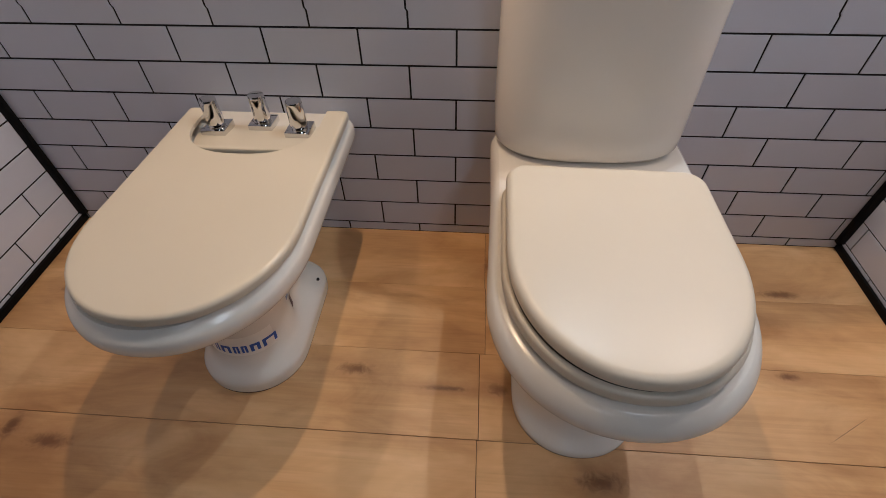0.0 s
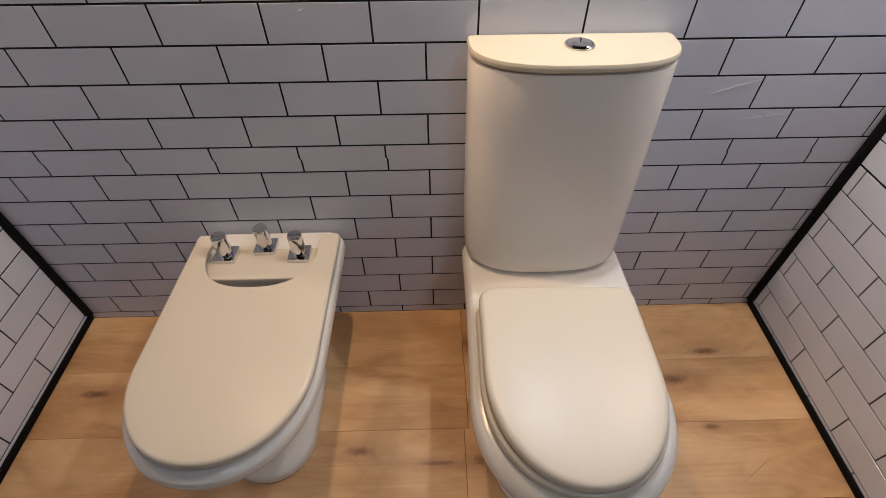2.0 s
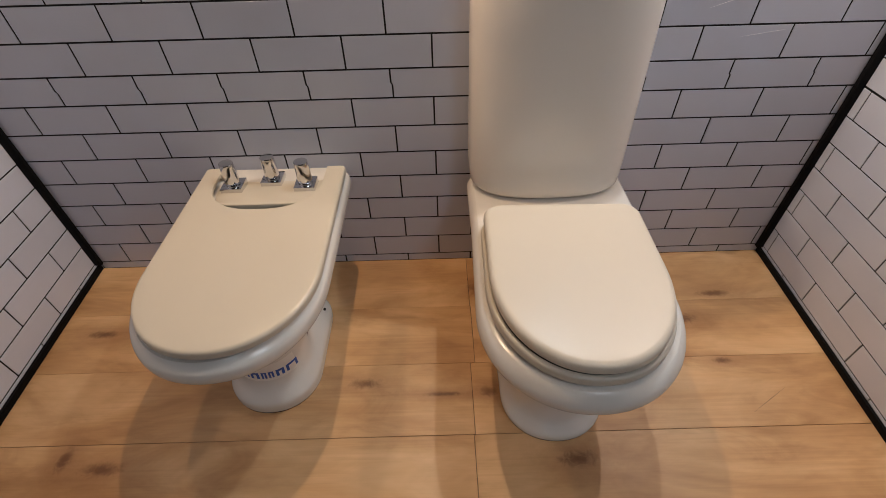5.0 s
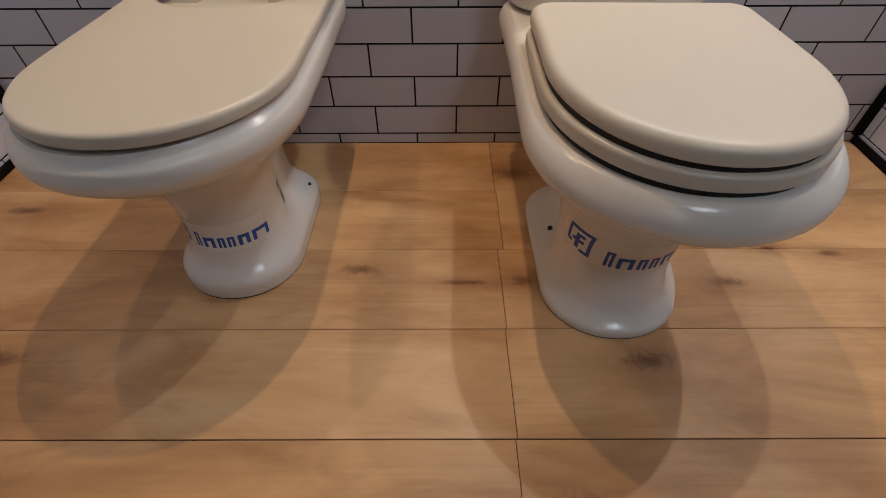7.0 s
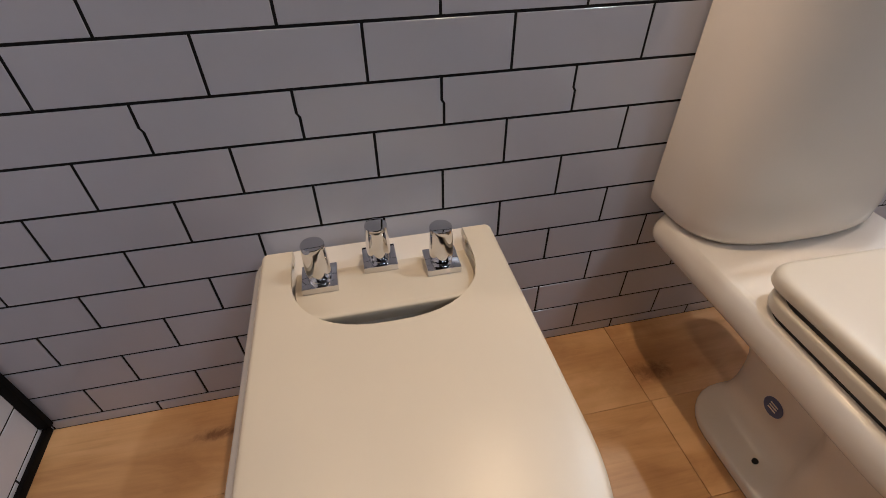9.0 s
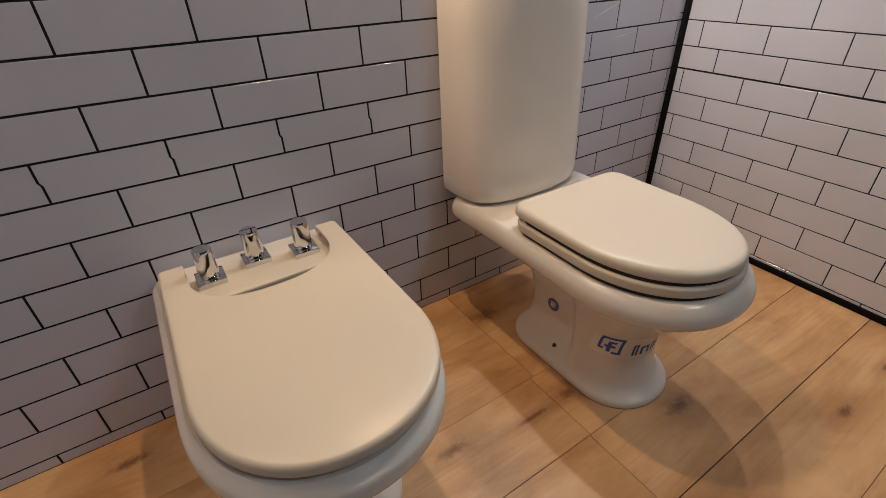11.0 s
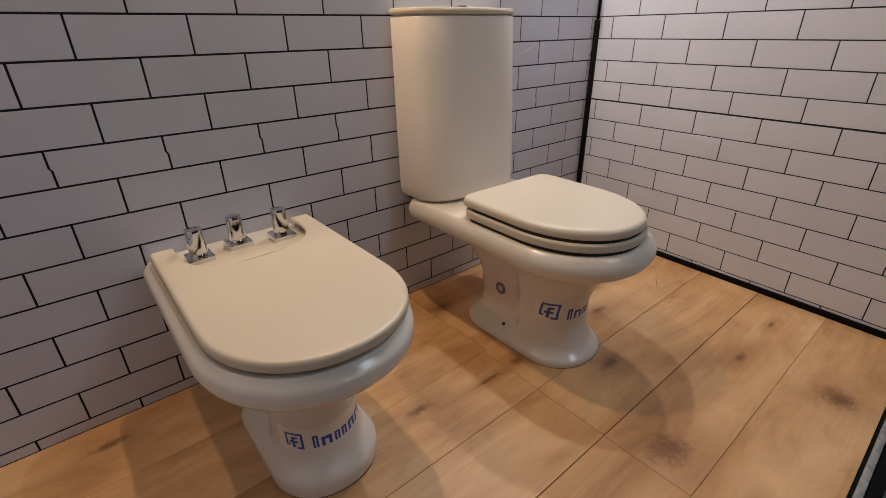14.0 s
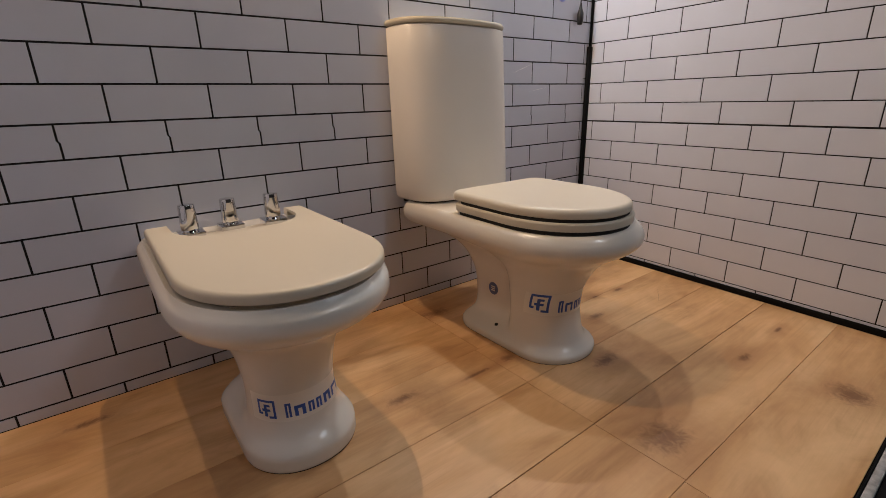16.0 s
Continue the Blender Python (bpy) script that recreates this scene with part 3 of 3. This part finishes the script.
def toilet():
    cx = 0.464
    table = refined([
        (0.000, 0.1190, -0.2015, -0.6035, 0.114, 0.09, 1.0, -0.36, -0.44),
        (0.0010, 0.1190, -0.2015, -0.6035, 0.114, 0.09, 1.0, -0.36, -0.44),
        (0.0025, 0.1200, -0.2008, -0.6048, 0.115, 0.09, 1.0, -0.36, -0.44),
        (0.010, 0.121, -0.200, -0.606, 0.116, 0.09, 1.0, -0.36, -0.44),
        (0.018, 0.119, -0.202, -0.603, 0.116, 0.09, 1.0, -0.36, -0.44),
        (0.027, 0.108, -0.208, -0.590, 0.112, 0.085, 0.90, -0.36, -0.44),
        (0.041, 0.099, -0.214, -0.577, 0.106, 0.075, 0.66, -0.37, -0.44),
        (0.075, 0.094, -0.220, -0.566, 0.100, 0.06, 0.54, -0.38, -0.435),
        (0.120, 0.094, -0.222, -0.560, 0.100, 0.05, 0.54, -0.38, -0.435),
        (0.165, 0.099, -0.215, -0.564, 0.104, 0.05, 0.56, -0.38, -0.435),
        (0.205, 0.108, -0.190, -0.578, 0.116, 0.05, 0.60, -0.37, -0.435),
        (0.240, 0.122, -0.150, -0.600, 0.134, 0.05, 0.68, -0.30, -0.46),
        (0.268, 0.146, -0.090, -0.630, 0.165, 0.05, 0.80, -0.24, -0.45),
        (0.286, 0.170, -0.045, -0.660, 0.190, 0.045, 0.94, -0.20, -0.44),
        (0.298, 0.184, -0.030, -0.680, 0.203, 0.04, 1.0, -0.20, -0.44),
        (0.314, 0.197, -0.026, -0.697, 0.214, 0.04, 1.0, -0.20, -0.44),
        (0.328, 0.200, -0.026, -0.701, 0.216, 0.04, 1.0, -0.20, -0.44),
        (0.341, 0.198, -0.028, -0.698, 0.215, 0.04, 1.0, -0.20, -0.44),
        (0.3540, 0.1915, -0.034, -0.6885, 0.210, 0.035, 1.0, -0.20, -0.44),
        (0.3603, 0.184, -0.044, -0.680, 0.206, 0.03, 1.0, -0.20, -0.44),
    ]) + [
        (0.3570, 0.165, -0.300, -0.658, 0.196, 0.05, 1.0, -0.20, -0.44),
        (0.310, 0.160, -0.320, -0.655, 0.195, 0.08, 1.0, -0.20, -0.44),
        (0.320, 0.135, -0.310, -0.622, 0.170, 0.08, 1.0, -0.20, -0.44),
        (0.250, 0.090, -0.350, -0.560, 0.110, 0.07, 1.0, -0.20, -0.44),
        (0.180, 0.050, -0.400, -0.500, 0.050, 0.04, 1.0, -0.20, -0.44),
    ]
    thing = tagged(new("toilet"), "bone ceramic close-coupled toilet with closed seat lid", "toilet")
    part("bowl", loft(body_rings(cx, table, veer=0.028, heel=0.016)), CERAMIC, thing, "glossy bone ceramic pedestal bowl", 50)
    # contact shadow of this foot, drawn as a thin dark rim
    part("foot_shade", loft([[(x, y, z) for x, y in oval(cx, 0.1206 + d, -0.2004 + d, -0.6056 - d, 0.116, 0.09)] for z, d in ((0, -0.0012), (0.0005, -0.0012), (0.0009, -0.003))]), JOINT, thing, "thin dark contact shade round the foot")
    seat = slab_rings(0.474, 0.1765, -0.262, -0.676, 0.214, 0.05, 0.3690, 0.3885, 0.006)
    seat += [[(x, y, z) for x, y in oval(0.474, 0.150, -0.300, -0.640, 0.200, 0.05)] for z in (0.3830, 0.3720)]
    turn = Matrix.Translation((0.474, -0.25, 0)) @ pose(0, 0, 0, 0, 0, -1.3) @ Matrix.Translation((-0.474, 0.25, 0))
    ring, cover = loft(seat, closed=True), loft(slab_rings(0.474, 0.1705, -0.252, -0.671, 0.220, 0.038, 0.3955, 0.418, 0.013, 0.0018, wall=0.030))
    for bm in (ring, cover):
        bm.transform(turn)
    part("seat", ring, SEAT, thing, "thick bone seat ring", 50)
    part("lid", cover, SEAT, thing, "bone lacquered seat lid, closed", 50)
    # dark rings added in the two slots stand in for their deep shade
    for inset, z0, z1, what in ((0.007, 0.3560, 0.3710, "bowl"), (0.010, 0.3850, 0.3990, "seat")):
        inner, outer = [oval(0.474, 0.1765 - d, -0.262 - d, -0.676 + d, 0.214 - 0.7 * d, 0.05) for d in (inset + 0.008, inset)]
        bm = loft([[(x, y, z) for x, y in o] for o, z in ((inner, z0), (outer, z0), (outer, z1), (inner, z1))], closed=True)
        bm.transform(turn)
        part("gap_shade_ring", bm, DARK_HOLE, thing, "dark ring put in for the shade in the gap above the " + what)
    for x in (0.392, 0.548):
        part("hinge", lathe([(0.011, 0), (0.011, 0.032), (0.009, 0.038)], 20, (x, -0.275, 0.3570)), SCREW, thing, smooth=40)
    for x, y in ((0.345, -0.565), (0.595, -0.565)):
        part("buffer", lathe([(0.006, 0), (0.006, 0.006)], 16, (x - 0.005 if x > 0.47 else x + 0.005, y + 0.005, 0.3882)), DARK_HOLE, thing, smooth=40)
    # cistern
    levels = [(0.3625, 0.160, -0.145), (0.3628, 0.172, -0.158), (0.3655, 0.180, -0.167), (0.375, 0.187, -0.172), (0.40, 0.189, -0.172),
              (0.50, 0.190, -0.166), (0.62, 0.191, -0.159), (0.74, 0.192, -0.151), (0.844, 0.193, -0.145), (0.8468, 0.192, -0.144), (0.8472, 0.184, -0.136), (0.8510, 0.184, -0.136)]
    cistern = part("cistern", loft([[(x, y, z) for x, y in oval(0.474, a, -0.004, front, 0.115, 0.008, 2.9)] for z, a, front in levels]), CERAMIC, thing, "tall bone ceramic cistern", 45)
    # dark filler added below the cistern, for the shade in that gap
    part("cistern_gap_shade", loft([[(x, y, z) for x, y in oval(0.474, 0.168, -0.012, -0.152, 0.105, 0.008, 2.9)] for z in (0.3540, 0.3632)]), DARK_HOLE, thing, "dark filler for the shaded gap under the cistern")
    lid_levels = [(0.8505, 0.190, -0.142, 0), (0.852, 0.194, -0.146, 0), (0.856, 0.196, -0.148, 0), (0.861, 0.1955, -0.1475, 0.0005), (0.8655, 0.193, -0.145, 0.003), (0.867, 0.186, -0.138, 0.010)]
    part("cistern_lid", loft([[(x, y, z) for x, y in oval(0.474, a, -0.003 - d, front, 0.118 - d, 0.008, 2.7)] for z, a, front, d in lid_levels]), CREAM, cistern, "cream cistern lid", 45)
    button = part("flush_button", lathe([(0.026, 0), (0.027, 0.003), (0.0255, 0.0045), (0.0235, 0.004), (0.0225, 0.0025), (0.020, 0.0055), (0.012, 0.008), (0.004, 0.0088)], 36, (0.479, -0.064, 0.8668)), CHROME, cistern, "round chrome push button", 30)
    # print and stickers
    film = part("sticker", decal(table, cx, [(-0.014, 0.235, -0.014, 0.054)], -0.125, 0.132, 0.0, 0.0005), STICKER, thing, "clear film sticker", 60)
    part("mark", decal(table, cx, [tuple(1.42 * v for v in b) for b in MARK], -0.123, 0.127, 0.0), BLUE, film, "blue square mark")
    for u0, u1, v0, v1 in BARS:
        part("bar", decal(table, cx, arch(1.3 * u0, 1.3 * u1, 1.12 * v0, 1.12 * v1), -0.048, 0.126, 0.0), BLUE, film, "blue printed bar")
    round_badge(thing, table, cx, -0.318, 0.122)
    part("fixing_hole", lathe([(0.0050, 0), (0.0050, 0.0095)], 16, (0.381, -0.364, 0.0255)), DARK_HOLE, thing)
    return thing


def round_badge(thing, table, cx, y, z):
    t = np.array(table[:40])
    row = [float(np.interp(z, t[:, 0], t[:, i])) for i in range(t.shape[1])]
    x = cx - row[1] * row[6] - 0.0012
    bm = lathe([(0.019, 0), (0.019, 0.0008)], 32)
    bm.transform(Matrix.Translation((x, y, z)) @ pose(0, 0, 0, 0, -90, 0))
    badge = part("badge", bm, GREY_BLUE, thing, "round grey-blue sticker")
    for dz in (0.006, 0, -0.006):
        part("bar", box(x - 0.0014, x - 0.0007, y - 0.008, y + 0.008, z + dz - 0.0014, z + dz + 0.0014), STICKER, badge)


bidet()
toilet()


# ---- small things on the rear wall ----
def cable_plug():
    thing = tagged(new("cable"), "black plug hanging on a cable against the tiled wall", "cable")
    plug = lathe([(0.004, -0.037), (0.009, -0.035), (0.0125, -0.018), (0.012, 0.004), (0.007, 0.018), (0.0035, 0.034), (0.0035, 0.038)], 20, (1.141, -0.015, 0.948))
    part("plug", plug, BLACK_PLASTIC, thing, "black moulded plug", 50)
    rings = []
    for i in range(30):
        f = i / 29
        c = (1.141 + 0.02 * f + 0.004 * math.sin(9 * f), -0.014 + 0.008 * f, 0.98 + (WALL_TOP - 0.98) * f)
        rings.append([(c[0] + 0.0025 * math.cos(t), c[1] + 0.0025 * math.sin(t), c[2]) for t in (math.tau * k / 8 for k in range(8))])
    part("lead", loft(rings), BLACK_PLASTIC, thing, smooth=60)


cable_plug()
disc = part("wall_disc", lathe([(0.032, 0), (0.034, 0.001), (0.033, 0.003), (0.02, 0.004)], 40), PALE_BLUE, None, "pale blue round disc stuck on the tiled wall", 40)
disc.matrix_world = pose(1.045, -0.0013, 1.018, 90, 0, 0)
tagged(disc, "", "sign")

for x, y, z, power, colour in SPOTS:
    spot(x, y, z)

# ---- trim, then the tiles ----
def scratch(parent, a, b, width, mat, lift):
    """A thin mark on a surface, from a to b in its plane."""
    d = (Vector(b) - Vector(a)).normalized() * width / 2
    n = Vector((-d.y, d.x))
    bm = bmesh.new()
    low = [(a[0] - d.x, a[1] - d.y), (a[0] * 0.5 + b[0] * 0.5 + n.x, a[1] * 0.5 + b[1] * 0.5 + n.y), (b[0] + d.x, b[1] + d.y), (a[0] * 0.5 + b[0] * 0.5 - n.x, a[1] * 0.5 + b[1] * 0.5 - n.y)]
    rows = [[bm.verts.new((x, y, lift + h)) for x, y in low] for h in (0.0, 0.0003)]
    bm.faces.new(rows[1])
    for i in range(4):
        bm.faces.new((rows[0][i], rows[0][(i + 1) % 4], rows[1][(i + 1) % 4], rows[1][i]))
    return part("scratch", bm, mat, parent)


strip("trim", LEFT, -1.16, -0.001, 0.0, 0.020, 0.0012, 0.010, "black strip along the foot of the tiled side wall")
strip("trim", RIGHT, 0.001, 1.16, 0.0, 0.020, 0.0012, 0.009, "black strip along the foot of the tiled side wall")
strip("trim", REAR, X_LEFT + 0.001, X_LEFT + 0.022, 0.0245, WALL_TOP, 0.0012, 0.014, "black upright strip in the corner of the tiled walls")
strip("trim", REAR, X_RIGHT - 0.022, X_RIGHT - 0.001, 0.0245, 0.840, 0.0012, 0.014, "black upright strip in the corner of the tiled walls")
strip("trim", REAR, X_RIGHT - 0.012, X_RIGHT - 0.001, 0.8405, WALL_TOP, 0.0012, 0.009, "thin black upright strip in the corner of the tiled walls")
rear = tiled_wall("wall_rear", REAR, X_LEFT, X_RIGHT, 0.0, "white brick-bond tiles with black grout, rear wall", 7, squeeze=0.02)
tiled_wall("wall_left", LEFT, -DEPTH, -0.0005, -0.012, "white brick-bond tiles with black grout, side wall", None)
tiled_wall("wall_right", RIGHT, 0.0005, DEPTH, 0.038, "white brick-bond tiles with black grout and a panel seam, side wall", None, 7, upper=0.03, joint=0.0031)
for a, b, w in (((0.798, 0.736), (0.896, 0.768), 0.0022), ((0.887, 0.674), (0.984, 0.688), 0.0014), ((-0.030, 0.911), (-0.022, 0.914), 0.004)):
    scratch(rear, a, b, w, SCRATCH, 0.0012)
scratch(rear, (1.200, 0.721), (1.222, 0.719), 0.004, DARK_HOLE, 0.0012)
scratch(floor, (0.945, -0.548), (1.055, -0.485), 0.0008, JOINT, 0.0001)
